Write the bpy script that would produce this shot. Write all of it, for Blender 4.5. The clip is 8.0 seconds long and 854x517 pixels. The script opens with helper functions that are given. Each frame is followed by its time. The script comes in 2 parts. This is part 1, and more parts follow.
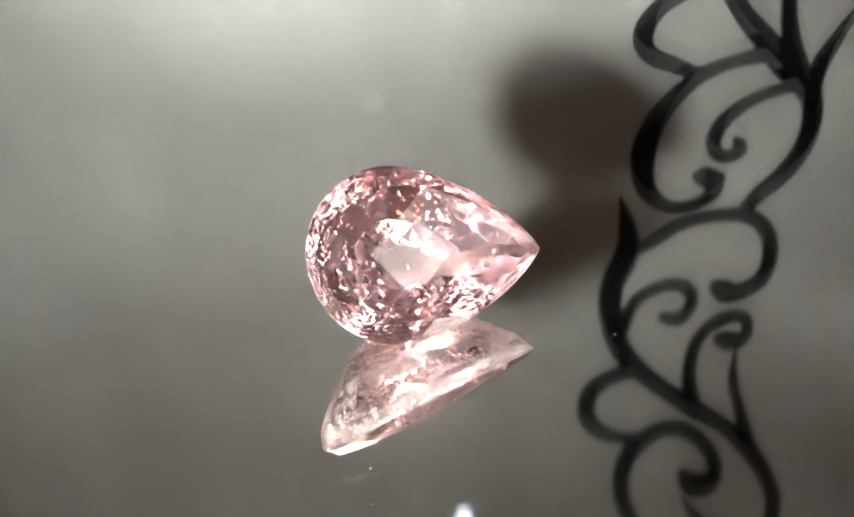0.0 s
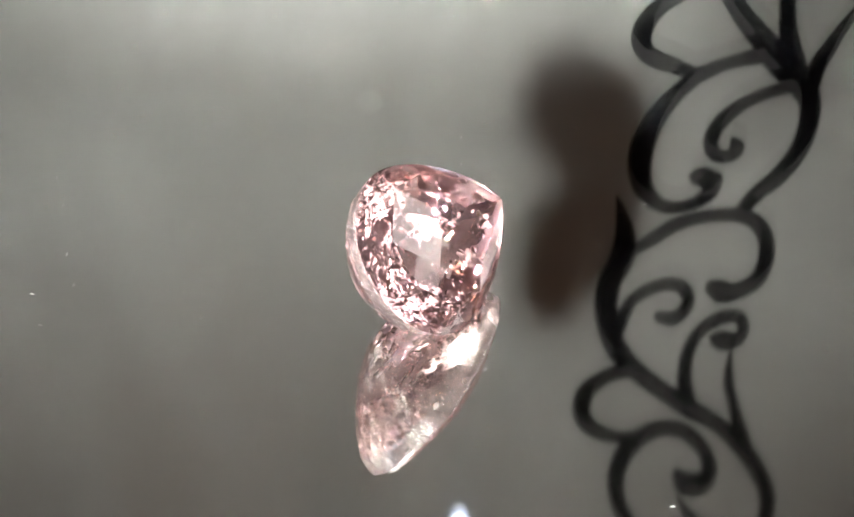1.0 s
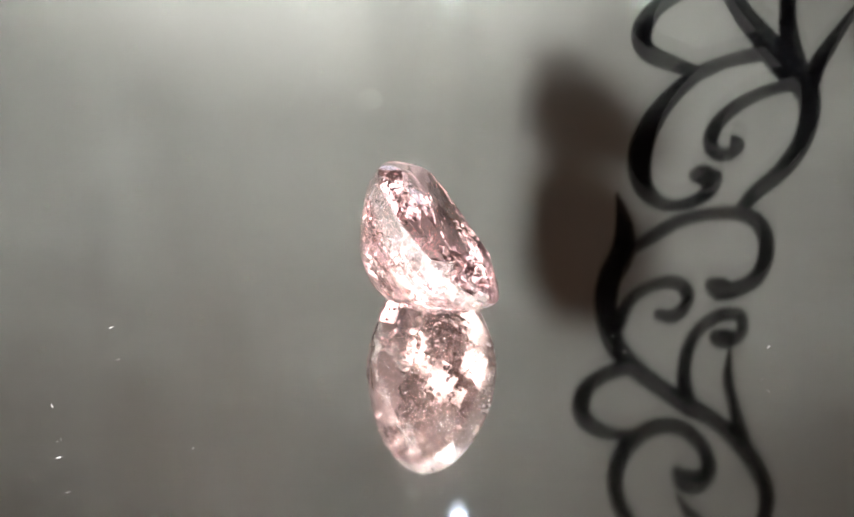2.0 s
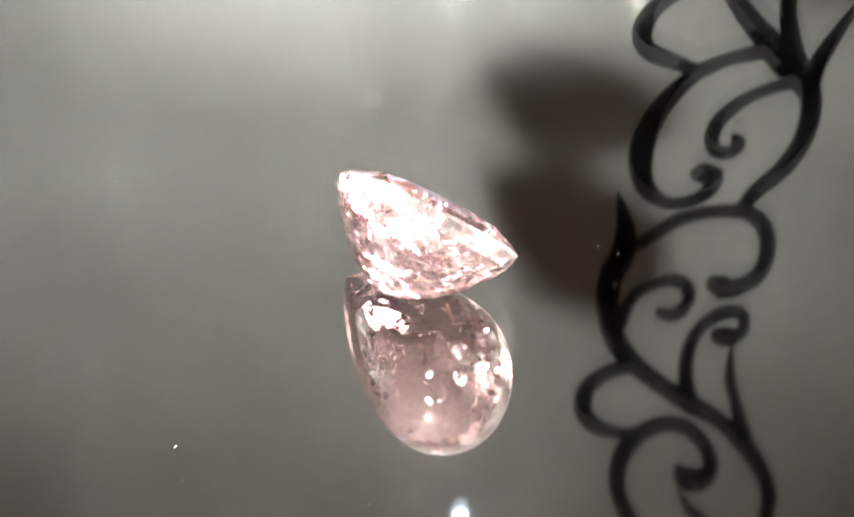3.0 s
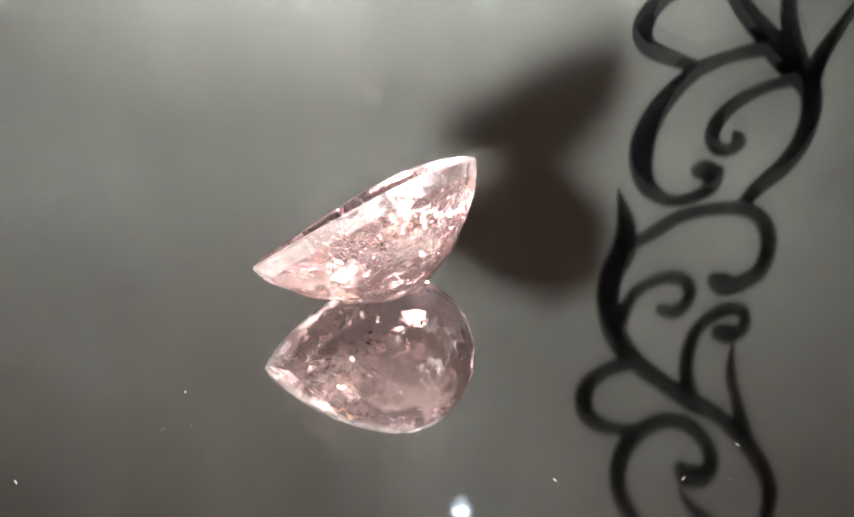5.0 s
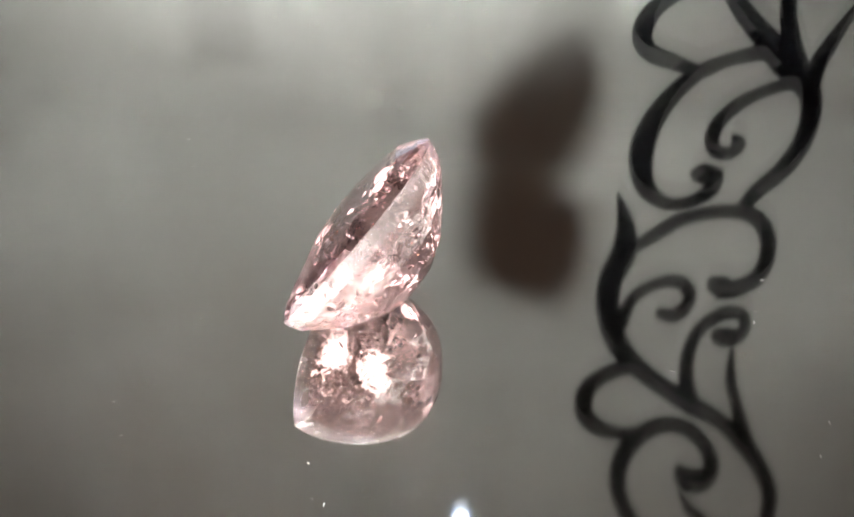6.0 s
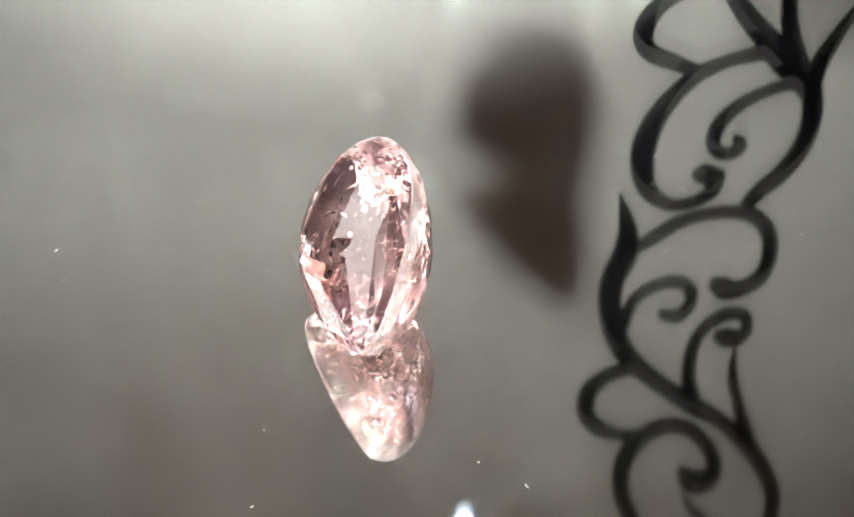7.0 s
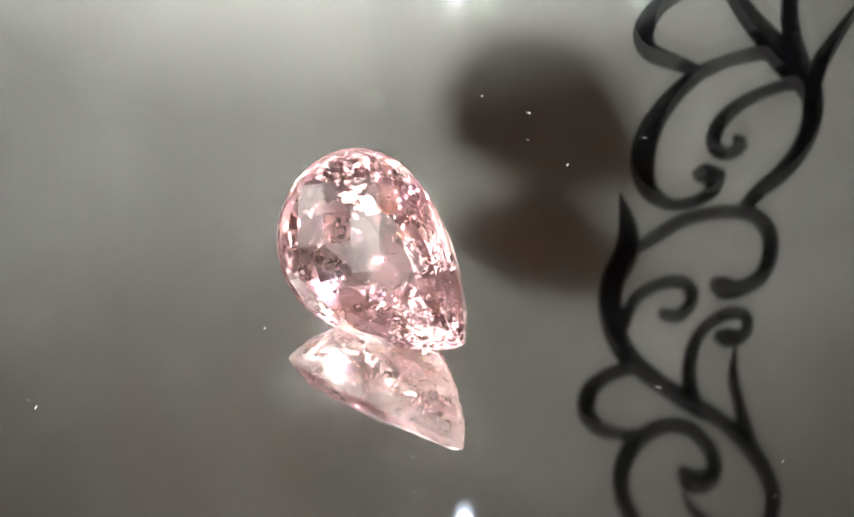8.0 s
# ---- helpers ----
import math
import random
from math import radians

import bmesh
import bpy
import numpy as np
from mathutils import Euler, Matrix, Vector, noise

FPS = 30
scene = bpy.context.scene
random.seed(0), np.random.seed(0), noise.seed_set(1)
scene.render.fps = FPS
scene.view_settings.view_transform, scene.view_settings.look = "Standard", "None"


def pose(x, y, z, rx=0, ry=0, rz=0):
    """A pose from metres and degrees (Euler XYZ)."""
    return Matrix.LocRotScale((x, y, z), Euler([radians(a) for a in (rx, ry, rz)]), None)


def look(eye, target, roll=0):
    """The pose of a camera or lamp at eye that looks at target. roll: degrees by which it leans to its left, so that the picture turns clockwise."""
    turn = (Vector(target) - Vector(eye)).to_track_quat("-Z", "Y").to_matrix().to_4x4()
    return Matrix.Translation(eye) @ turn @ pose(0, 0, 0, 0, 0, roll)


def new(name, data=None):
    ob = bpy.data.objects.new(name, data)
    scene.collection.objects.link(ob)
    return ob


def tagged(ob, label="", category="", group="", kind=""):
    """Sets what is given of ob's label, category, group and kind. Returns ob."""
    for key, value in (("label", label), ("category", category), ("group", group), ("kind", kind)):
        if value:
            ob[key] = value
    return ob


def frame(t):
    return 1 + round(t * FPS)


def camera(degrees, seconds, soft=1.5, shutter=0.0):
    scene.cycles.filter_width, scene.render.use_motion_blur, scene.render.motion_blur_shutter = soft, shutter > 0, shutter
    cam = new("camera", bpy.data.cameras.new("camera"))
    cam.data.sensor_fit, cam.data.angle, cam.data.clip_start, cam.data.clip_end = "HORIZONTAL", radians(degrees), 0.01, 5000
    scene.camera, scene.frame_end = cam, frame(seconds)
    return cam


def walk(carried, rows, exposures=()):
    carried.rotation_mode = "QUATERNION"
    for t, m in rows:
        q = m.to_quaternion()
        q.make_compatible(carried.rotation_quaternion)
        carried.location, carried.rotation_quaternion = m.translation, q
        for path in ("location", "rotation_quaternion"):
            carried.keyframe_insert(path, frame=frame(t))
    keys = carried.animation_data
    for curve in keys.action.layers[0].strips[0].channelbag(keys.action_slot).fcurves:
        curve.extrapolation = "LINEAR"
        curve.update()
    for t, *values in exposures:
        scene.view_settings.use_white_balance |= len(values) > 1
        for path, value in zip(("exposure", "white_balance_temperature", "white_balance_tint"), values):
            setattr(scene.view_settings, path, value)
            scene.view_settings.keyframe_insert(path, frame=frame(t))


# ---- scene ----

MM = 0.001
# ---- camera: a phone held still over the turntable ----
LENS_F = 2500 / 1568
cam = camera(math.degrees(2 * math.atan(0.5 / LENS_F)), 8.0, soft=1.6)
EYE = Vector((2.06, -53.23, 48.44)) * MM
AXIS = Vector((0, 0.76608, -0.64274))
SIDE = Vector((0.99988, -0.0101, -0.01203))
UP = SIDE.cross(AXIS).normalized()
HOLD = look(EYE, EYE + AXIS, -0.69)
walk(cam, [(0, HOLD), (8, HOLD)],
     exposures=((0, 0.1), (1, -0.05), (1.5, 0.1), (3, 0.05), (3.5, -0.06), (4, -0.24), (4.7, -0.26), (6, 0.05), (6.5, 0.28), (7.5, 0.28), (8, 0.06)))

# ---- light: the phone's torch beside the lens, added fill lamps, a dim room ----
GLASS_T = 2.18 * MM           # thickness of the mirror's glass
world = bpy.data.worlds.new("room_light")
scene.world = world
world.use_nodes = True
wn = world.node_tree
wbg = wn.nodes["Background"]
wbg.inputs["Color"].default_value = (0.5, 0.6, 0.8, 1)
wbg.inputs["Strength"].default_value = 0.1

TORCH_AT = EYE - SIDE * 18.0 * MM - UP * 14.4 * MM - AXIS * 4.2 * MM
torch_light = bpy.data.lights.new("torch_light", "SPOT")
torch_light.spot_size = radians(59.5)
torch_light.spot_blend = 0.85
torch_light.shadow_soft_size = 2.6 * MM
torch_light.energy = 1.18
torch_light.color = (1, 0.98, 0.95)
torch = new("torch_light", torch_light)
torch.matrix_world = look(TORCH_AT, TORCH_AT + AXIS + SIDE * 0.07 + UP * 0.122)

# unseen fills, both added: warm overhead behind the camera, cool beyond the backdrop
FILL_LAMP_AT = Vector((-0.25, -0.85, 1.62))
warm_fill = bpy.data.lights.new("warm_fill_light", "AREA")
warm_fill.shape, warm_fill.size = "DISK", 0.30
warm_fill.energy = 1.45
warm_fill.color = (1, 0.52, 0.30)
new("warm_fill_light", warm_fill).matrix_world = look(FILL_LAMP_AT, FILL_LAMP_AT - Vector((0, 0, 1)))
WINDOW_AT, WINDOW_W, WINDOW_H = Vector((0.1, 1.5, 0.75)), 1.1, 1.2
cool_fill = bpy.data.lights.new("cool_fill_light", "AREA")
cool_fill.shape, cool_fill.size, cool_fill.size_y = "RECTANGLE", WINDOW_W, WINDOW_H
cool_fill.energy = 6
cool_fill.color = (0.78, 0.86, 1)
new("cool_fill_light", cool_fill).matrix_world = look(WINDOW_AT + Vector((0, 0.04, 0)), WINDOW_AT - Vector((0, 1, 0)))
scene.cycles.max_bounces = 20
scene.cycles.glossy_bounces = 14
scene.cycles.transmission_bounces = 16
scene.cycles.use_guiding = True
scene.cycles.caustics_reflective = True
scene.cycles.caustics_refractive = True
scene.cycles.sample_clamp_indirect = 0
scene.cycles.blur_glossy = 0.0


# ---- materials ----
def material(name, colour=(0.5, 0.5, 0.5), rough=0.5, metal=0.0, ior=1.5, transmission=0.0):
    m = bpy.data.materials.new(name)
    m.use_nodes = True
    b = m.node_tree.nodes["Principled BSDF"]
    b.inputs["Base Color"].default_value = (*colour, 1)
    b.inputs["Roughness"].default_value = rough
    b.inputs["Metallic"].default_value = metal
    b.inputs["IOR"].default_value = ior
    b.inputs["Transmission Weight"].default_value = transmission
    return m


def mottled(m, colour, spread_by, scale, rough=None, bump=0.0, coarse=0.2, stretch=(1, 1, 1)):
    """Two scales of noise in colour, roughness and fine relief."""
    t = m.node_tree
    b = t.nodes["Principled BSDF"]
    co = t.nodes.new("ShaderNodeTexCoord")
    n1, n2 = t.nodes.new("ShaderNodeTexNoise"), t.nodes.new("ShaderNodeTexNoise")
    n1.inputs["Scale"].default_value, n2.inputs["Scale"].default_value = scale, scale * coarse
    n1.inputs["Detail"].default_value = 5
    add = t.nodes.new("ShaderNodeMath")
    add.operation = "ADD"
    ramp = t.nodes.new("ShaderNodeMapRange")
    ramp.inputs["From Min"].default_value, ramp.inputs["From Max"].default_value = 0.6, 1.4
    ramp.inputs["To Min"].default_value, ramp.inputs["To Max"].default_value = 1 - spread_by, 1 + spread_by
    mul = t.nodes.new("ShaderNodeVectorMath")
    mul.operation = "SCALE"
    mul.inputs[0].default_value = colour
    mp = t.nodes.new("ShaderNodeMapping")
    mp.inputs["Scale"].default_value = stretch
    t.links.new(co.outputs["Object"], mp.inputs["Vector"])
    for n in (n1, n2):
        t.links.new(mp.outputs[0], n.inputs["Vector"])
    t.links.new(n1.outputs["Fac"], add.inputs[0])
    t.links.new(n2.outputs["Fac"], add.inputs[1])
    t.links.new(add.outputs[0], ramp.inputs["Value"])
    t.links.new(ramp.outputs[0], mul.inputs["Scale"])
    t.links.new(mul.outputs[0], b.inputs["Base Color"])
    if rough:
        rr = t.nodes.new("ShaderNodeMapRange")
        rr.inputs["From Min"].default_value, rr.inputs["From Max"].default_value = 0.3, 0.7
        rr.inputs["To Min"].default_value, rr.inputs["To Max"].default_value = rough
        t.links.new(n1.outputs["Fac"], rr.inputs["Value"])
        t.links.new(rr.outputs[0], b.inputs["Roughness"])
    if bump:
        bp = t.nodes.new("ShaderNodeBump")
        bp.inputs["Strength"].default_value, bp.inputs["Distance"].default_value = bump, 0.0002
        t.links.new(n1.outputs["Fac"], bp.inputs["Height"])
        t.links.new(bp.outputs[0], b.inputs["Normal"])
    return m


# upright streaks in the card's grey imitate soft bands of light
CARD = mottled(material("satin_grey_card", rough=0.5, metal=0.0), (0.40, 0.40, 0.39), 0.14, 110, (0.45, 0.55), 0.0, 0.35, (1, 0.16, 1))
INK = mottled(material("black_lacquer", rough=0.6), (0.006, 0.006, 0.008), 0.3, 300, (0.6, 0.8))
INK.node_tree.nodes["Principled BSDF"].inputs["Specular IOR Level"].default_value = 0.03
CLEAR = material("mirror_glass", (0.985, 0.995, 0.99), 0.0, 0, 1.5, 1)
SILVER = material("silver_backing", (0.86, 0.86, 0.85), 0.045, 1)
GREYTOP = mottled(material("grey_laminate", rough=0.5), (0.3, 0.29, 0.28), 0.08, 120, (0.4, 0.6))
PLASTIC = mottled(material("black_plastic", rough=0.5), (0.02, 0.02, 0.022), 0.2, 400, (0.4, 0.6), 0.1)
PINK = material("pink_morganite", (1.0, 0.63, 0.67), 0.0, 0, 1.58, 1)
FROSTED = material("included_pink_morganite", (1.0, 0.68, 0.67), 0.0, 0, 1.58, 0.958)
GIRDLE = mottled(material("bruted_girdle", rough=0.2, ior=1.58, transmission=0.93), (0.97, 0.82, 0.81), 0.1, 900, (0.12, 0.3), 0.3)
# beige picked to warm the light that bounces off the unseen walls
PAINT = mottled(material("beige_bounce_paint", rough=0.8), (0.42, 0.27, 0.18), 0.05, 6, (0.7, 0.9), 0.05)
WHITE = mottled(material("white_paint", rough=0.7), (0.75, 0.74, 0.72), 0.03, 8, (0.6, 0.8))
BOARDS = mottled(material("brown_floor", rough=0.5), (0.16, 0.10, 0.06), 0.25, 9, (0.35, 0.6))
FEATHER = material("milky_inclusion", (0.9, 0.72, 0.7), 0.3, 0, 1.3, 0.6)
FISSURE = material("air_filled_crack", (1.0, 0.95, 0.94), 0.02, 0, 0.66, 1)
LINT = material("pale_lint", (0.34, 0.34, 0.33), 0.8)
BLUE_HALO = material("blue_halo", (0.03, 0.08, 0.4), 0.4)
PALE = mottled(material("pale_grey", rough=0.5), (0.46, 0.46, 0.45), 0.05, 300)
LED = material("led_glow", (1, 1, 1))
LED.node_tree.nodes["Principled BSDF"].inputs["Emission Color"].default_value = (0.8, 0.9, 1, 1)
LED.node_tree.nodes["Principled BSDF"].inputs["Emission Strength"].default_value = 6


def crazed(m, cell, tilt):
    """A mosaic of tiny tilted planes, as healed cracks and growth steps give."""
    t = m.node_tree
    co = t.nodes.new("ShaderNodeTexCoord")
    heights = []
    for scale in (1 / cell, 0.37 / cell):
        vo, sub, dot = t.nodes.new("ShaderNodeTexVoronoi"), t.nodes.new("ShaderNodeVectorMath"), t.nodes.new("ShaderNodeVectorMath")
        vo.inputs["Scale"].default_value = scale
        sub.operation, dot.operation = "SUBTRACT", "DOT_PRODUCT"
        sub.inputs[1].default_value = (0.5, 0.5, 0.5)
        t.links.new(co.outputs["Object"], vo.inputs["Vector"])
        t.links.new(vo.outputs["Color"], sub.inputs[0])
        t.links.new(sub.outputs[0], dot.inputs[0])
        t.links.new(co.outputs["Object"], dot.inputs[1])
        heights.append(dot.outputs["Value"])
    add = t.nodes.new("ShaderNodeMath")
    add.operation = "ADD"
    bp = t.nodes.new("ShaderNodeBump")
    bp.inputs["Strength"].default_value, bp.inputs["Distance"].default_value = 1.0, tilt
    t.links.new(heights[0], add.inputs[0])
    t.links.new(heights[1], add.inputs[1])
    t.links.new(add.outputs[0], bp.inputs["Height"])
    t.links.new(bp.outputs[0], t.nodes["Principled BSDF"].inputs["Normal"])


crazed(FROSTED, 0.00038, 0.115)


def part(name, bm, mat, parent=None, label=""):
    me = bpy.data.meshes.new(name)
    bm.to_mesh(me)
    bm.free()
    me.materials.append(mat)
    ob = new(name, me)
    ob.parent = parent
    return tagged(ob, label)


def lathe(profile, n=96):
    """A closed solid of revolution from (radius, height) pairs, in metres."""
    bm = bmesh.new()
    rings = []
    for r, z in profile:
        if r < 1e-7:
            rings.append([bm.verts.new((0, 0, z))])
        else:
            rings.append([bm.verts.new((r * math.cos(2 * math.pi * i / n), r * math.sin(2 * math.pi * i / n), z)) for i in range(n)])
    for a, b in zip(rings, rings[1:]):
        for i in range(n):
            j = (i + 1) % n
            if len(a) == 1:
                bm.faces.new((a[0], b[i], b[j]))
            elif len(b) == 1:
                bm.faces.new((a[i], a[j], b[0]))
            else:
                bm.faces.new((a[i], a[j], b[j], b[i]))
    bmesh.ops.recalc_face_normals(bm, faces=bm.faces)
    return bm


# ---- table ----
TABLE_Z = -26 * MM


FLOOR_Z = TABLE_Z - 0.75


def block(name, size, at, mat, parent=None, bevel=0.003):
    bm = bmesh.new()
    bmesh.ops.create_cube(bm, size=1)
    bmesh.ops.scale(bm, vec=size, verts=bm.verts)
    if bevel:
        bmesh.ops.bevel(bm, geom=bm.edges[:], offset=bevel, segments=2, affect="EDGES")
    ob = part(name, bm, mat, parent)
    ob.location = at
    return ob


def build_table():
    table = new("table")
    table.location = (0, 0, FLOOR_Z)
    tagged(table, "plain grey laminate table under the turntable", "table")
    high = TABLE_Z - FLOOR_Z
    block("tabletop", (0.9, 0.7, 0.03), (0, 0, high - 0.015), GREYTOP, table)
    for x in (-0.4, 0.4):
        for y in (-0.3, 0.3):
            block("leg", (0.04, 0.04, high - 0.03), (x, y, (high - 0.03) / 2), GREYTOP, table)


def build_room():
    """Plain unseen walls, floor and ceiling round the table, one window opening added."""
    wide, deep, high, thick = 3.4, 3.2, 2.5, 0.1
    mid = FLOOR_Z + high / 2
    y0, y1 = -1.7, 1.5
    yc = (y0 + y1) / 2
    tagged(block("floor", (wide, deep, thick), (0, yc, FLOOR_Z - thick / 2), BOARDS, bevel=0), "brown wooden floor", "floor", kind="structure")
    tagged(block("ceiling", (wide, deep, thick), (0, yc, FLOOR_Z + high + thick / 2), WHITE, bevel=0), "white painted ceiling", "ceiling", kind="structure")
    for name, x in (("wall_west", -wide / 2 - thick / 2), ("wall_east", wide / 2 + thick / 2)):
        tagged(block(name, (thick, deep, high), (x, yc, mid), PAINT, bevel=0), "plain unseen wall, painted beige to warm the bounced light", "wall", kind="structure")
    tagged(block("wall_south", (wide + 2 * thick, thick, high), (0, y0 - thick / 2, mid), PAINT, bevel=0), "plain unseen wall, painted beige to warm the bounced light", "wall", kind="structure")
    north = new("wall_north")
    north.location = (0, y1 + thick / 2, 0)
    tagged(north, "plain white painted wall with an added window opening for cool fill", "wall", kind="structure")
    w0, w1 = WINDOW_AT.x - WINDOW_W / 2, WINDOW_AT.x + WINDOW_W / 2
    z0, z1, top = WINDOW_AT.z - WINDOW_H / 2, WINDOW_AT.z + WINDOW_H / 2, FLOOR_Z + high
    for x0, x1, a, b in ((-wide / 2 - thick, w0, FLOOR_Z, top), (w1, wide / 2 + thick, FLOOR_Z, top), (w0, w1, FLOOR_Z, z0), (w0, w1, z1, top)):
        block("wall_panel", (x1 - x0, thick, b - a), ((x0 + x1) / 2, 0, (a + b) / 2), WHITE, north, 0)
    # shade and stem for the added warm fill
    lamp = new("fill_lamp")
    lamp.location = FILL_LAMP_AT
    tagged(lamp, "added round ceiling lamp with a white metal shade, for warm fill", "lamp")
    part("shade", lathe([(0, 0.02), (0.17, 0.02), (0.18, -0.02), (0.185, -0.02), (0.175, 0.03), (0, 0.03)], 48), WHITE, lamp)
    part("stem", lathe([(0, 0.03), (0.015, 0.03), (0.015, top - FILL_LAMP_AT.z), (0, top - FILL_LAMP_AT.z)], 20), WHITE, lamp)


# ---- turntable: round back-silvered mirror on a plastic base ----
HUB = Vector((0.484, 1.714, 0)) * MM
R_DISC = 54 * MM


def build_turntable():
    table = new("turntable")
    table.location = HUB
    tagged(table, "round turntable topped with a dusty back-silvered mirror", "turntable")
    e = 0.4 * MM
    part("mirror_glass", lathe([(0, 0), (R_DISC - e, 0), (R_DISC, -e), (R_DISC, -GLASS_T + e), (R_DISC - e, -GLASS_T), (0, -GLASS_T)]),
         CLEAR, table, "clear glass disc with fine dust")
    z = -GLASS_T - 0.01 * MM
    part("silver_backing", lathe([(0, z), (R_DISC - 0.5 * MM, z), (R_DISC - 0.5 * MM, z - 0.1 * MM), (0, z - 0.1 * MM)]), SILVER, table, "silvered mirror layer")
    z -= 0.12 * MM
    part("platter", lathe([(0, z), (R_DISC + MM, z), (R_DISC + 2 * MM, z - MM), (R_DISC + 2 * MM, z - 4 * MM), (R_DISC - 2 * MM, z - 6 * MM), (0, z - 6 * MM)]), PLASTIC, table, "black plastic platter")
    z -= 6 * MM
    part("base", lathe([(0, z), (30 * MM, z), (40 * MM, TABLE_Z + 4 * MM), (50 * MM, TABLE_Z + 3 * MM), (50 * MM, TABLE_Z), (0, TABLE_Z)]), PLASTIC, table, "black plastic motor base")
    return table


# ---- pear-cut gem ----
GEM_L, GEM_W, ROUND_PART, SHARP = 13.04 * MM, 9.05 * MM, 0.364, 1.653
CROWN_H, PAV_H, KEEL_X, KEEL_Y = 0.9 * MM, 4.72 * MM, 1.53 * MM, -0.51 * MM


def pear(s):
    """The girdle at s in 0..1, from the tip round by the blunt end and back."""
    a, b = GEM_L * ROUND_PART, GEM_L * (1 - ROUND_PART)
    u = 2 * s if s <= 0.5 else 2 - 2 * s
    side = 1 if s <= 0.5 else -1
    if u < 0.52:
        x = b * (1 - (u / 0.52) ** 1.35)
        y = GEM_W / 2 * (1 - (x / b) ** SHARP) ** 0.788
    else:
        g = (u - 0.52) / 0.48 * math.pi / 2
        x, y = -a * math.sin(g), GEM_W / 2 * math.cos(g)
    return Vector((x, side * y, 0))


def build_gem():
    bm = bmesh.new()

    def ring(r, z, half, count):
        off = 1 - r if z < 0 else 0
        for i in range(count):
            p = pear(((i + half) / count) % 1.0)
            bm.verts.new((p.x * r + KEEL_X * off, p.y * r + KEEL_Y * off, z))

    def within(x, y):
        """How far out a point lies: 0 at the middle, 1 on the girdle."""
        best = 0
        for k in range(72):
            p = pear(k / 72)
            q = pear((k + 1) / 72)
            nx, ny = p.y - q.y, q.x - p.x
            den = nx * p.x + ny * p.y
            best = max(best, (nx * x + ny * y) / den)
        return best
    ring(1, 0.06 * MM, 0, 56)
    ring(1, -0.10 * MM, 0, 56)
    ring(0.93, 0.36 * CROWN_H, 0.5, 28)
    # checkerboard dome: square facets set diagonally
    step = 1.6 * MM
    for i in range(-9, 10):
        for j in range(-9, 10):
            x, y = (i - j) * step * 0.7071 + 0.5 * MM, (i + j) * step * 0.7071
            if within(x, y) < 0.86:
                bm.verts.new((x, y, CROWN_H * 1.1 - 20 * (x * x + y * y)))
    # pavilion: stepped brilliant facets down to a short keel
    ring(0.958, -0.19 * PAV_H, 0, 18)
    ring(0.895, -0.30 * PAV_H, 0.5, 30)
    ring(0.70, -0.57 * PAV_H, 0, 26)
    ring(0.47, -0.81 * PAV_H, 0.5, 20)
    ring(0.24, -0.955 * PAV_H, 0, 12)
    bm.verts.new((MM + KEEL_X, KEEL_Y, -PAV_H)), bm.verts.new((-0.8 * MM + KEEL_X, KEEL_Y, -PAV_H))
    bmesh.ops.scale(bm, vec=(1000, 1000, 1000), verts=bm.verts)
    bmesh.ops.convex_hull(bm, input=bm.verts)
    bmesh.ops.delete(bm, geom=[v for v in bm.verts if not v.link_faces], context="VERTS")
    bmesh.ops.dissolve_limit(bm, angle_limit=radians(1.0), verts=bm.verts, edges=bm.edges)
    bmesh.ops.recalc_face_normals(bm, faces=bm.faces)
    bmesh.ops.scale(bm, vec=(MM, MM, MM), verts=bm.verts)
    for f in bm.faces:
        f.normal_update()
        deep = f.calc_center_median().z / PAV_H
        f.material_index = 1 if deep < -0.22 else 2 if deep < 0.03 else 0
    gem = part("gemstone", bm, PINK)
    gem.data.materials.append(FROSTED)
    gem.data.materials.append(GIRDLE)
    tagged(gem, "pale pink pear-cut faceted gemstone leaning on the mirror", "gemstone")
    # healed fractures and feathers inside the crystal
    rnd = random.Random(5)
    for k in range(150):
        while True:
            x, y = rnd.uniform(-5, 8) * MM, rnd.uniform(-4.4, 4.4) * MM
            if within(x, y) < 0.8:
                break
        deep = PAV_H * (1 - within(x, y)) * 0.8
        z = rnd.uniform(-deep, 0.3 * CROWN_H)
        crack = k % 3 > 0
        m = rnd.randint(5, 8)
        size = (rnd.uniform(0.12, 0.42) if crack else rnd.uniform(0.06, 0.2)) * MM
        thin = (0.006 if crack else 0.02) * MM
        bm = bmesh.new()
        ring_ = [bm.verts.new((size * rnd.uniform(0.5, 1.2) * math.cos(2 * math.pi * q / m), size * 0.5 * rnd.uniform(0.5, 1.2) * math.sin(2 * math.pi * q / m), 0)) for q in range(m)]
        top, bot = bm.verts.new((0, 0, thin)), bm.verts.new((0, 0, -thin))
        for q in range(m):
            bm.faces.new((ring_[q], ring_[(q + 1) % m], top))
            bm.faces.new((ring_[(q + 1) % m], ring_[q], bot))
        bmesh.ops.recalc_face_normals(bm, faces=bm.faces)
        f = part("fissure" if crack else "inclusion", bm, FISSURE if crack else FEATHER, gem)
        f.matrix_local = Matrix.Translation((x, y, z)) @ Euler((rnd.uniform(0, 6), rnd.uniform(0, 6), rnd.uniform(0, 6))).to_matrix().to_4x4()
    return gem


# ---- backdrop card over the mirror, with black scrollwork ----
CARD_Y = 66.9 * MM
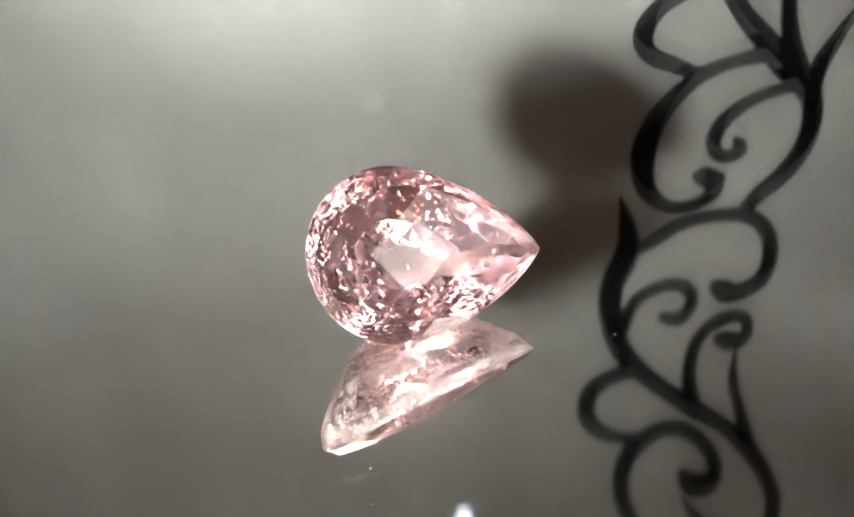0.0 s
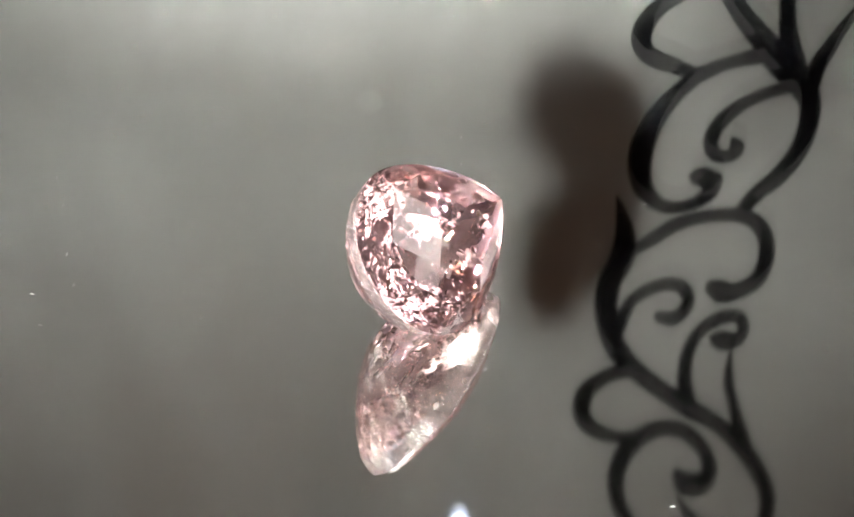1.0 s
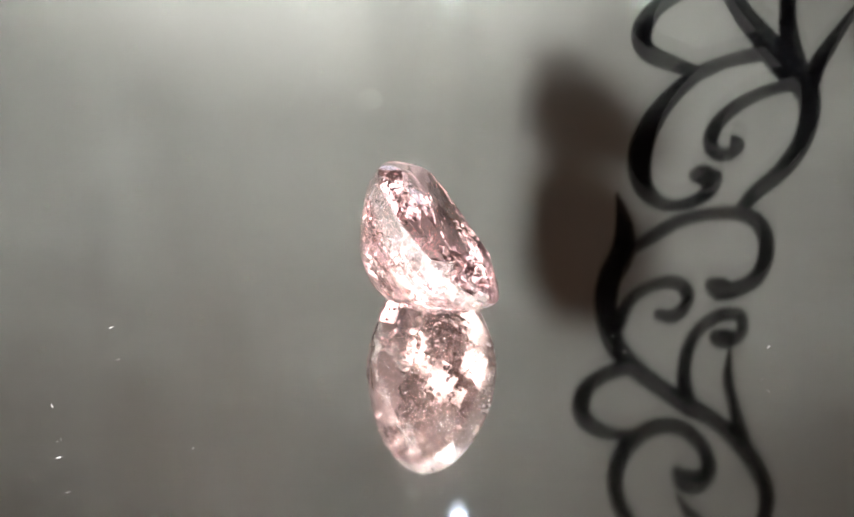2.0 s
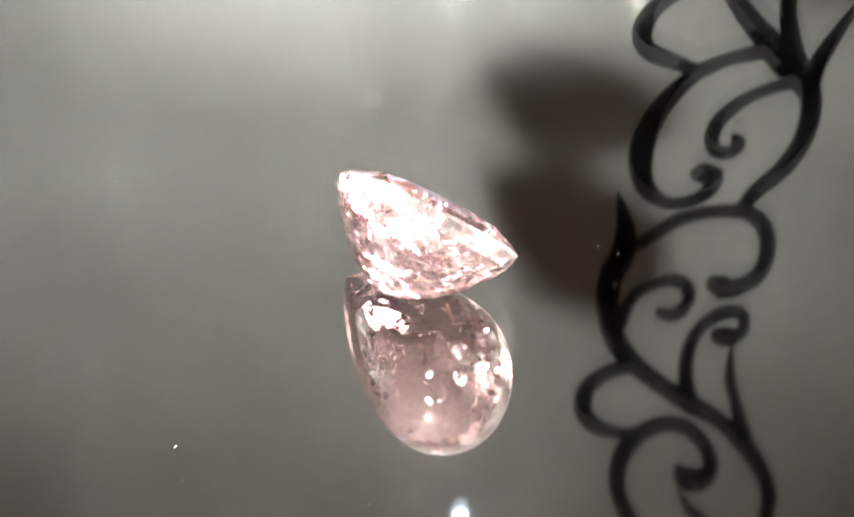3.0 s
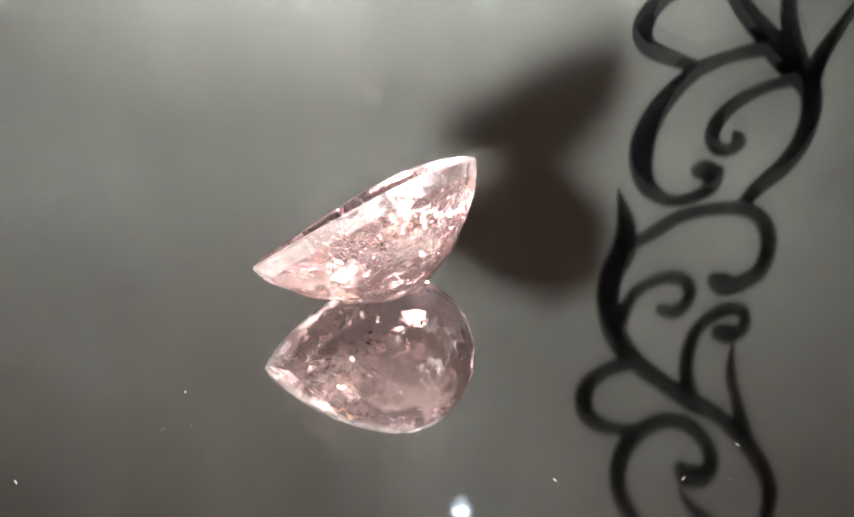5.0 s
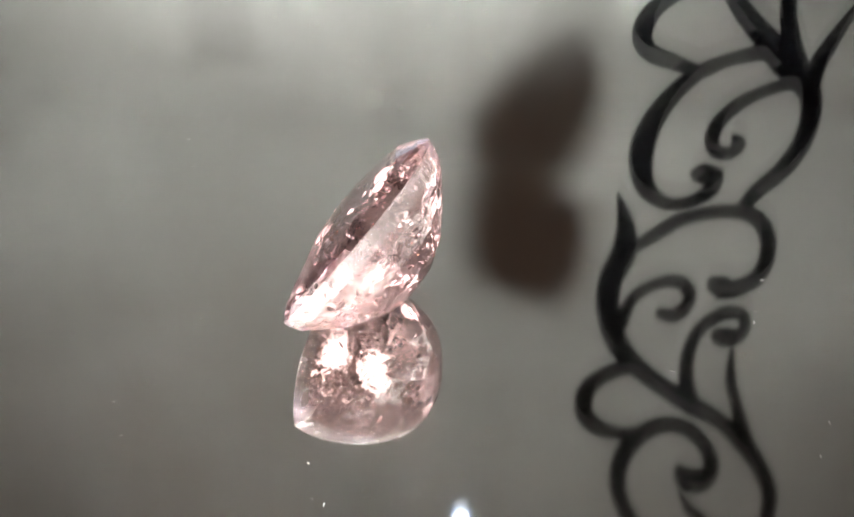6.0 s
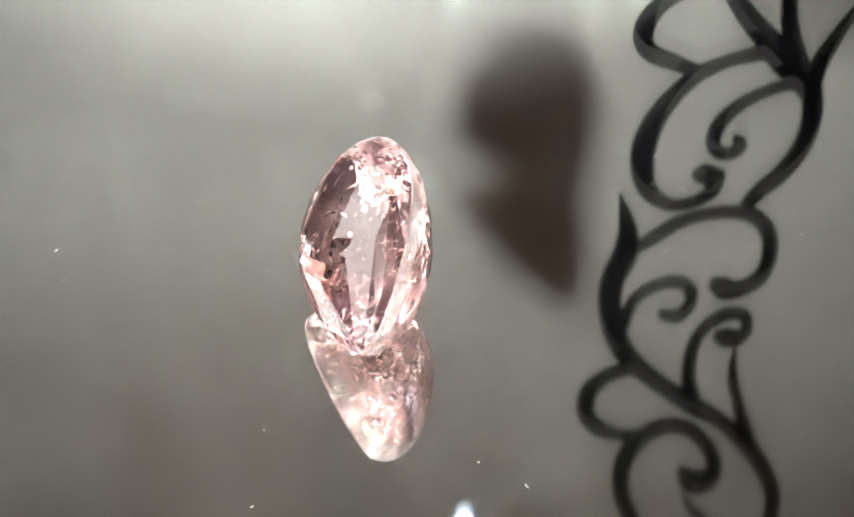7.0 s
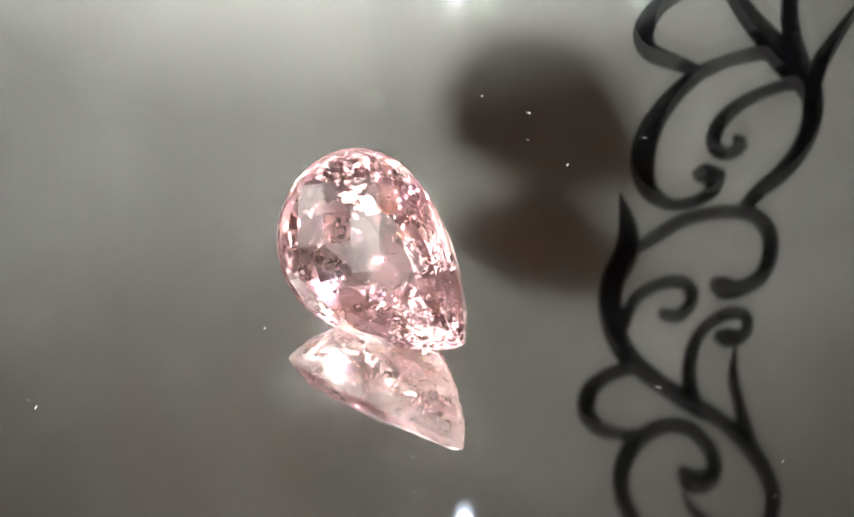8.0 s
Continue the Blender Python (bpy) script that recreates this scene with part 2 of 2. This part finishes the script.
CARD_POSE = Matrix.Translation((0, CARD_Y, 0)) @ Matrix(((1, 0, 0), (0, 0, -1), (0, 1, 0))).to_4x4()


def on_card(x, y):
    """Where a line of sight, thrown up by the silver under the glass, meets the card."""
    d = (SIDE * ((x - 784) / 2500) - UP * ((y - 475) / 2500) + AXIS).normalized()
    p = EYE - d * (EYE.z / d.z)
    flat = Vector((d.x, d.y, 0))
    sine = flat.length / 1.5
    p = p + flat.normalized() * (2 * GLASS_T * sine / math.sqrt(1 - sine * sine))
    d.z = -d.z
    q = p + d * ((CARD_Y - p.y) / d.y)
    return Vector((q.x, q.z))


def ease(a, b, v):
    u = min(1, max(0, (v - a) / (b - a)))
    return u * u * (3 - 2 * u)


def shade_bend(x, y):
    """Bend of the card, in mm, at x across and y up, added to darken one side."""
    across = (1 - ease(-20, 4, x)) * ease(-64, -38, x)
    up = sum(0.12 * ease(38, 58, h) * (1 - ease(80, 98, h)) for h in range(36, int(y)))
    return across * up + 0.05 * math.sin(0.55 * x + 0.02 * y) * across


def build_card():
    bm = bmesh.new()
    nx, ny = 80, 56
    sheets = []
    for deep in (0, -2):
        grid = []
        for i in range(nx + 1):
            col = []
            for j in range(ny + 1):
                x, y = -80 + 160 * i / nx, 8 + 110 * j / ny
                col.append(bm.verts.new((x * MM, y * MM, (deep - shade_bend(x, y)) * MM)))
            grid.append(col)
        sheets.append(grid)
    front, back = sheets
    for i in range(nx):
        for j in range(ny):
            bm.faces.new((front[i][j], front[i + 1][j], front[i + 1][j + 1], front[i][j + 1]))
            bm.faces.new((back[i][j], back[i][j + 1], back[i + 1][j + 1], back[i + 1][j]))
    for i in range(nx):
        bm.faces.new((front[i][0], back[i][0], back[i + 1][0], front[i + 1][0]))
        bm.faces.new((front[i][ny], front[i + 1][ny], back[i + 1][ny], back[i][ny]))
    for j in range(ny):
        bm.faces.new((front[0][j], front[0][j + 1], back[0][j + 1], back[0][j]))
        bm.faces.new((front[nx][j], back[nx][j], back[nx][j + 1], front[nx][j + 1]))
    bm.normal_update()
    for f in bm.faces:
        f.smooth = abs(f.normal.z) > 0.6
    ob = part("backdrop", bm, CARD)
    ob.matrix_world = CARD_POSE
    tagged(ob, "upright light grey card backdrop, bent back to shade one side", "backdrop", kind="structure")
    for side in (-68, 68):
        at = Vector((side * MM, CARD_Y + 2 * MM + 0.002, 60 * MM))
        drop = at.z - TABLE_Z
        post = part("card_post", lathe([(0, -drop), (0.009, -drop), (0.009, 0.002 - drop), (0.002, 0.003 - drop), (0.002, 0.002), (0, 0.002)], 24), PLASTIC)
        post.location = at
        tagged(post, "slim black post holding up the card backdrop", "post", group="posts behind the card")
    return ob


COUNT = [0]


def stroke(points, parent):
    """A flat scroll bar that swells and tapers along a smooth line of (x, y, width)."""
    pts = [Vector((x, y, w * 0.5 + 0.8)) for x, y, w in points]
    ext = [2 * pts[0] - pts[1]] + pts + [2 * pts[-1] - pts[-2]]
    line = []
    for i in range(1, len(ext) - 2):
        p0, p1, p2, p3 = ext[i - 1:i + 3]
        for k in range(7):
            s = k / 7
            line.append(0.5 * (2 * p1 + (p2 - p0) * s + (2 * p0 - 5 * p1 + 4 * p2 - p3) * s * s + (3 * p1 - p0 - 3 * p2 + p3) * s ** 3))
    line.append(pts[-1])
    COUNT[0] += 1
    h = (0.14 + 0.012 * COUNT[0]) * MM
    bm = bmesh.new()
    rings = []
    for i, p in enumerate(line):
        d = line[min(i + 1, len(line) - 1)] - line[max(i - 1, 0)]
        n = Vector((-d.y, d.x, 0)).normalized()
        w = max(p.z, 1.5)
        ring_ = []
        for a, b in ((1, 0), (1, 0.6), (0.82, 0.95), (0, 1.08), (-0.82, 0.95), (-1, 0.6), (-1, 0)):
            q = on_card(p.x + n.x * w * a, p.y + n.y * w * a)
            ring_.append(bm.verts.new((q.x, q.y, h * b)))
        rings.append(ring_)
    for a, b in zip(rings, rings[1:]):
        for i in range(7):
            bm.faces.new((a[i], a[(i + 1) % 7], b[(i + 1) % 7], b[i]))
    bm.faces.new(rings[0]), bm.faces.new(rings[-1][::-1])
    for p in (line[0], line[-1]):
        if p.z > 5:
            rim = [on_card(p.x + p.z * math.cos(k * math.pi / 10), p.y + p.z * math.sin(k * math.pi / 10)) for k in range(20)]
            low_, top_ = [bm.verts.new((q.x, q.y, 0)) for q in rim], [bm.verts.new((q.x, q.y, h)) for q in rim]
            bm.faces.new(low_[::-1]), bm.faces.new(top_)
            for k in range(20):
                bm.faces.new((low_[k], low_[(k + 1) % 20], top_[(k + 1) % 20], top_[k]))
    bmesh.ops.recalc_face_normals(bm, faces=bm.faces)
    return part("scroll", bm, INK, parent)


def build_ornament():
    orn = new("scroll_ornament")
    orn.matrix_world = CARD_POSE
    tagged(orn, "black curling scrollwork ornament on the grey backdrop", "ornament")
    stroke([(1430, 92, 24), (1390, 94, 24), (1330, 110, 22), (1288, 128, 22), (1240, 114, 28), (1190, 92, 34), (1178, 55, 36), (1205, 10, 30), (1260, -25, 24)], orn)
    stroke([(1310, -60, 30), (1345, -10, 34), (1372, 30, 40), (1405, 68, 46), (1440, 108, 54), (1474, 145, 44)], orn)
    stroke([(1400, 100, 14), (1340, 108, 20), (1288, 128, 24), (1238, 168, 30), (1198, 220, 38), (1176, 282, 44), (1184, 340, 36), (1220, 370, 24),
            (1264, 369, 20), (1300, 350, 24), (1312, 325, 28), (1293, 313, 28), (1276, 317, 18)], orn)
    stroke([(1447, -40, 26), (1447, 40, 32), (1462, 110, 40), (1484, 160, 42), (1487, 212, 36), (1470, 262, 32), (1437, 308, 30), (1388, 350, 26), (1360, 382, 20)], orn)
    stroke([(1590, -10, 10), (1555, 32, 16), (1525, 75, 24), (1502, 112, 30), (1488, 152, 30)], orn)
    stroke([(1480, 150, 18), (1428, 156, 20), (1370, 180, 20), (1326, 214, 24), (1306, 250, 26), (1314, 274, 26), (1338, 278, 22), (1358, 262, 22), (1350, 252, 16)], orn)
    stroke([(1134, 352, 3), (1143, 385, 20), (1150, 425, 36), (1144, 465, 44), (1122, 510, 42), (1116, 560, 42), (1130, 620, 40), (1162, 664, 36), (1212, 704, 32), (1266, 738, 34),
            (1318, 768, 28), (1366, 812, 32), (1398, 860, 30), (1414, 910, 28), (1404, 970, 24)], orn)
    stroke([(1148, 462, 16), (1198, 432, 22), (1248, 402, 22), (1306, 388, 22), (1368, 388, 26), (1402, 414, 30), (1410, 460, 28), (1392, 504, 26), (1354, 526, 28), (1324, 530, 32), (1310, 518, 22)], orn)
    stroke([(1140, 590, 24), (1162, 546, 20), (1202, 520, 20), (1243, 514, 24), (1266, 534, 24), (1260, 560, 20), (1238, 577, 24), (1214, 573, 20)], orn)
    stroke([(1272, 745, 30), (1260, 690, 26), (1266, 640, 22), (1288, 600, 20), (1328, 574, 22), (1360, 574, 22), (1368, 598, 20), (1352, 618, 20), (1328, 622, 24), (1318, 612, 16)], orn)
    stroke([(1345, 636, 3), (1341, 690, 18), (1352, 740, 20), (1370, 810, 30)], orn)
    stroke([(1170, 668, 26), (1118, 683, 24), (1080, 712, 30), (1072, 752, 32), (1096, 782, 28), (1138, 794, 20), (1178, 794, 22)], orn)
    stroke([(1180, 985, 26), (1142, 920, 28), (1136, 864, 30), (1160, 812, 32), (1208, 780, 28), (1258, 783, 26), (1296, 818, 26), (1307, 858, 28), (1288, 884, 32), (1260, 880, 34), (1250, 866, 22)], orn)
    stroke([(1248, 900, 4), (1266, 932, 16), (1300, 965, 26)], orn)
    stroke([(1362, 30, 8), (1392, 60, 34), (1420, 88, 54), (1446, 112, 62), (1468, 138, 54), (1483, 172, 36), (1487, 205, 10)], orn)
    stroke([(1318, 318, 20), (1306, 322, 36), (1292, 320, 32), (1278, 318, 20)], orn)
    stroke([(1348, 526, 24), (1330, 524, 36), (1312, 520, 28)], orn)
    stroke([(1302, 868, 28), (1282, 880, 42), (1262, 874, 36), (1250, 864, 24)], orn)
    stroke([(1350, 612, 20), (1334, 616, 34), (1318, 614, 24)], orn)
    return orn


# ---- lamps and small things ----
def build_led():
    led = new("led_lamp")
    led.matrix_world = CARD_POSE @ Matrix.Translation((*on_card(848, 944), 0))
    tagged(led, "small round white LED lamp set in the backdrop", "lamp")
    # the blue fringe of glare round the lens, put into a coloured ring
    part("halo_ring", lathe([(0, 0), (1.5 * MM, 0), (1.5 * MM, 0.25 * MM), (1.3 * MM, 0.3 * MM), (0, 0.3 * MM)], 32), BLUE_HALO, led, "blue ring painted as the halo of the glowing lens")
    part("lens", lathe([(0, 0.31 * MM), (1.05 * MM, 0.31 * MM), (0.9 * MM, 0.45 * MM), (0.5 * MM, 0.55 * MM), (0, 0.58 * MM)], 32), LED, led, "glowing white lens")
    return led


def build_glint_panel(at, size, power, label):
    """A small unseen honeycombed LED panel on a stand, added to brighten the gem it aims at."""
    lamp = new("glint_panel")
    lamp.matrix_world = look(at, (0, 0, 3 * MM))
    tagged(lamp, label, "light panel", group="studio light panels")
    w, h = size
    bm = bmesh.new()
    bmesh.ops.create_cube(bm, size=1)
    for v in bm.verts:
        v.co = Vector((v.co.x * (w + 0.006), v.co.y * (h + 0.006), 0.001 if v.co.z < 0 else 0.008))
    bmesh.ops.bevel(bm, geom=bm.edges[:], offset=0.0006, segments=2, affect="EDGES")
    part("housing", bm, PLASTIC, lamp)
    glow = bpy.data.lights.new("glint_light", "AREA")
    glow.shape, glow.size, glow.size_y = "RECTANGLE", w, h
    glow.spread = radians(28)
    glow.energy = power
    glow.color = (1, 0.94, 0.89)
    new("glint_light", glow).parent = lamp
    tip = lamp.matrix_world @ Vector((0, 0, 0.007))
    drop = tip.z - TABLE_Z
    pole = part("pole", lathe([(0, -drop), (0.016, -drop), (0.016, 0.003 - drop), (0.002, 0.004 - drop), (0.002, -0.004), (0, -0.004)], 24), PLASTIC, lamp, "black stand with a round foot")
    pole.matrix_local = lamp.matrix_world.inverted() @ Matrix.Translation(tip)
    return lamp


DUST_AT = ((-10.5, 10.3), (-7.5, 11.3), (-10.6, 16.6), (-7.2, 17.4), (-4.5, 17.9), (-1.3, 18.4), (-2.2, 23.0), (-21.9, 8.4), (14.0, -7.9), (12.5, 2.7),
           (-4.8, -6.5), (-2.4, -6.2), (-2.6, -7.0), (-8.8, -17.9), (-5.7, -18.7), (12.6, 7.3), (14.2, 4.7), (21.3, 5.2), (-1.7, 15.1), (-9.6, 16.8),
           (9.3, -7.3), (-4.3, -10.9), (-5.5, -11.3))


def build_dust(table):
    """Lint and dust on the glass, each speck a short bent fibre or a crumb."""
    rnd = random.Random(3)
    spots = DUST_AT
    for k, (x, y) in enumerate(spots):
        bm = bmesh.new()
        long = rnd.choice((0.05, 0.07, 0.1, 0.18)) * MM
        thick = rnd.uniform(0.022, 0.045) * MM
        bmesh.ops.create_icosphere(bm, subdivisions=1, radius=1)
        for v in bm.verts:
            c = v.co.copy()
            v.co = Vector((c.x * long, c.y * thick + 0.25 * long * c.x * c.x, (c.z + 0.9) * thick)) * rnd.uniform(0.85, 1.15)
        ob = part("dust_speck", bm, LINT, table)
        ob.location = (x * MM, y * MM, 0)
        ob.rotation_euler = (0, 0, rnd.uniform(0, 6.28))


def build_pale_spots():
    # two flat round spots, slightly paler than the card
    for x, y, rad in ((680, 183, 24), (762, 906, 15)):
        size = (on_card(x + rad, y) - on_card(x, y)).length
        ob = part("pale_spot", lathe([(0, 0.12 * MM), (size * 0.6, 0.10 * MM), (size, 0), (0, 0)], 28), PALE)
        ob.matrix_world = CARD_POSE @ Matrix.Translation((*on_card(x, y), 0))
        tagged(ob, "pale round spot on the grey backdrop", "dab", group="dabs on the backdrop")


build_room()
build_table()
turntable = build_turntable()
gem = build_gem()
build_card()
build_ornament()
build_led()
build_pale_spots()
build_dust(turntable)
# added lamps, none of them in view, that make the facets sparkle
for at in ((0.156, -0.07, 0.115), (0.168, 0.0, 0.08), (0.0, 0.10, 0.23), (0.174, 0.084, 0.052), (-0.16, -0.07, 0.115), (-0.172, 0.0, 0.08), (-0.178, 0.084, 0.048)):
    build_glint_panel(at, (0.09, 0.065), 0.0033, "added white LED panel on a slim black stand, for glints in the gem")

TURN0, RATE = 20.57, 36.42
# the disc runs a little untrue: its tilt in degrees about x and y
WOBBLE = ((0, -0.171, -0.122), (0.5, -0.100, 0.054), (1, -0.106, 0.086), (1.5, -0.045, 0.136), (2.25, 0, 0.09), (3, 0.036, 0.025), (3.5, 0.069, 0.028), (4, 0.119, -0.064),
          (4.5, 0.175, -0.029), (5.25, 0.12, -0.01), (6, 0, 0), (6.5, -0.158, -0.010), (7, -0.061, -0.111), (7.5, -0.058, -0.250), (8, -0.057, -0.134))
LEAN = Matrix.Rotation(radians(14.14), 4, "Y") @ Matrix.Rotation(radians(48.03), 4, "X")
low = min((LEAN @ v.co).z for v in gem.data.vertices)
REST = Matrix.Translation((-0.818 * MM, -2.135 * MM, -low)) @ LEAN


def motions():
    rows = []
    for k in range(33):
        t = k * 0.25
        for (t0, a0, b0), (t1, a1, b1) in zip(WOBBLE, WOBBLE[1:]):
            if t0 <= t <= t1:
                f = (t - t0) / (t1 - t0)
                tilt = Matrix.Rotation(radians(a0 + (a1 - a0) * f), 4, "X") @ Matrix.Rotation(radians(b0 + (b1 - b0) * f), 4, "Y")
        rows.append((t, Matrix.Translation(HUB) @ tilt @ Matrix.Rotation(radians(TURN0 + RATE * t), 4, "Z")))
    walk(turntable, rows)
    walk(gem, [(t, m @ REST) for t, m in rows])


motions()
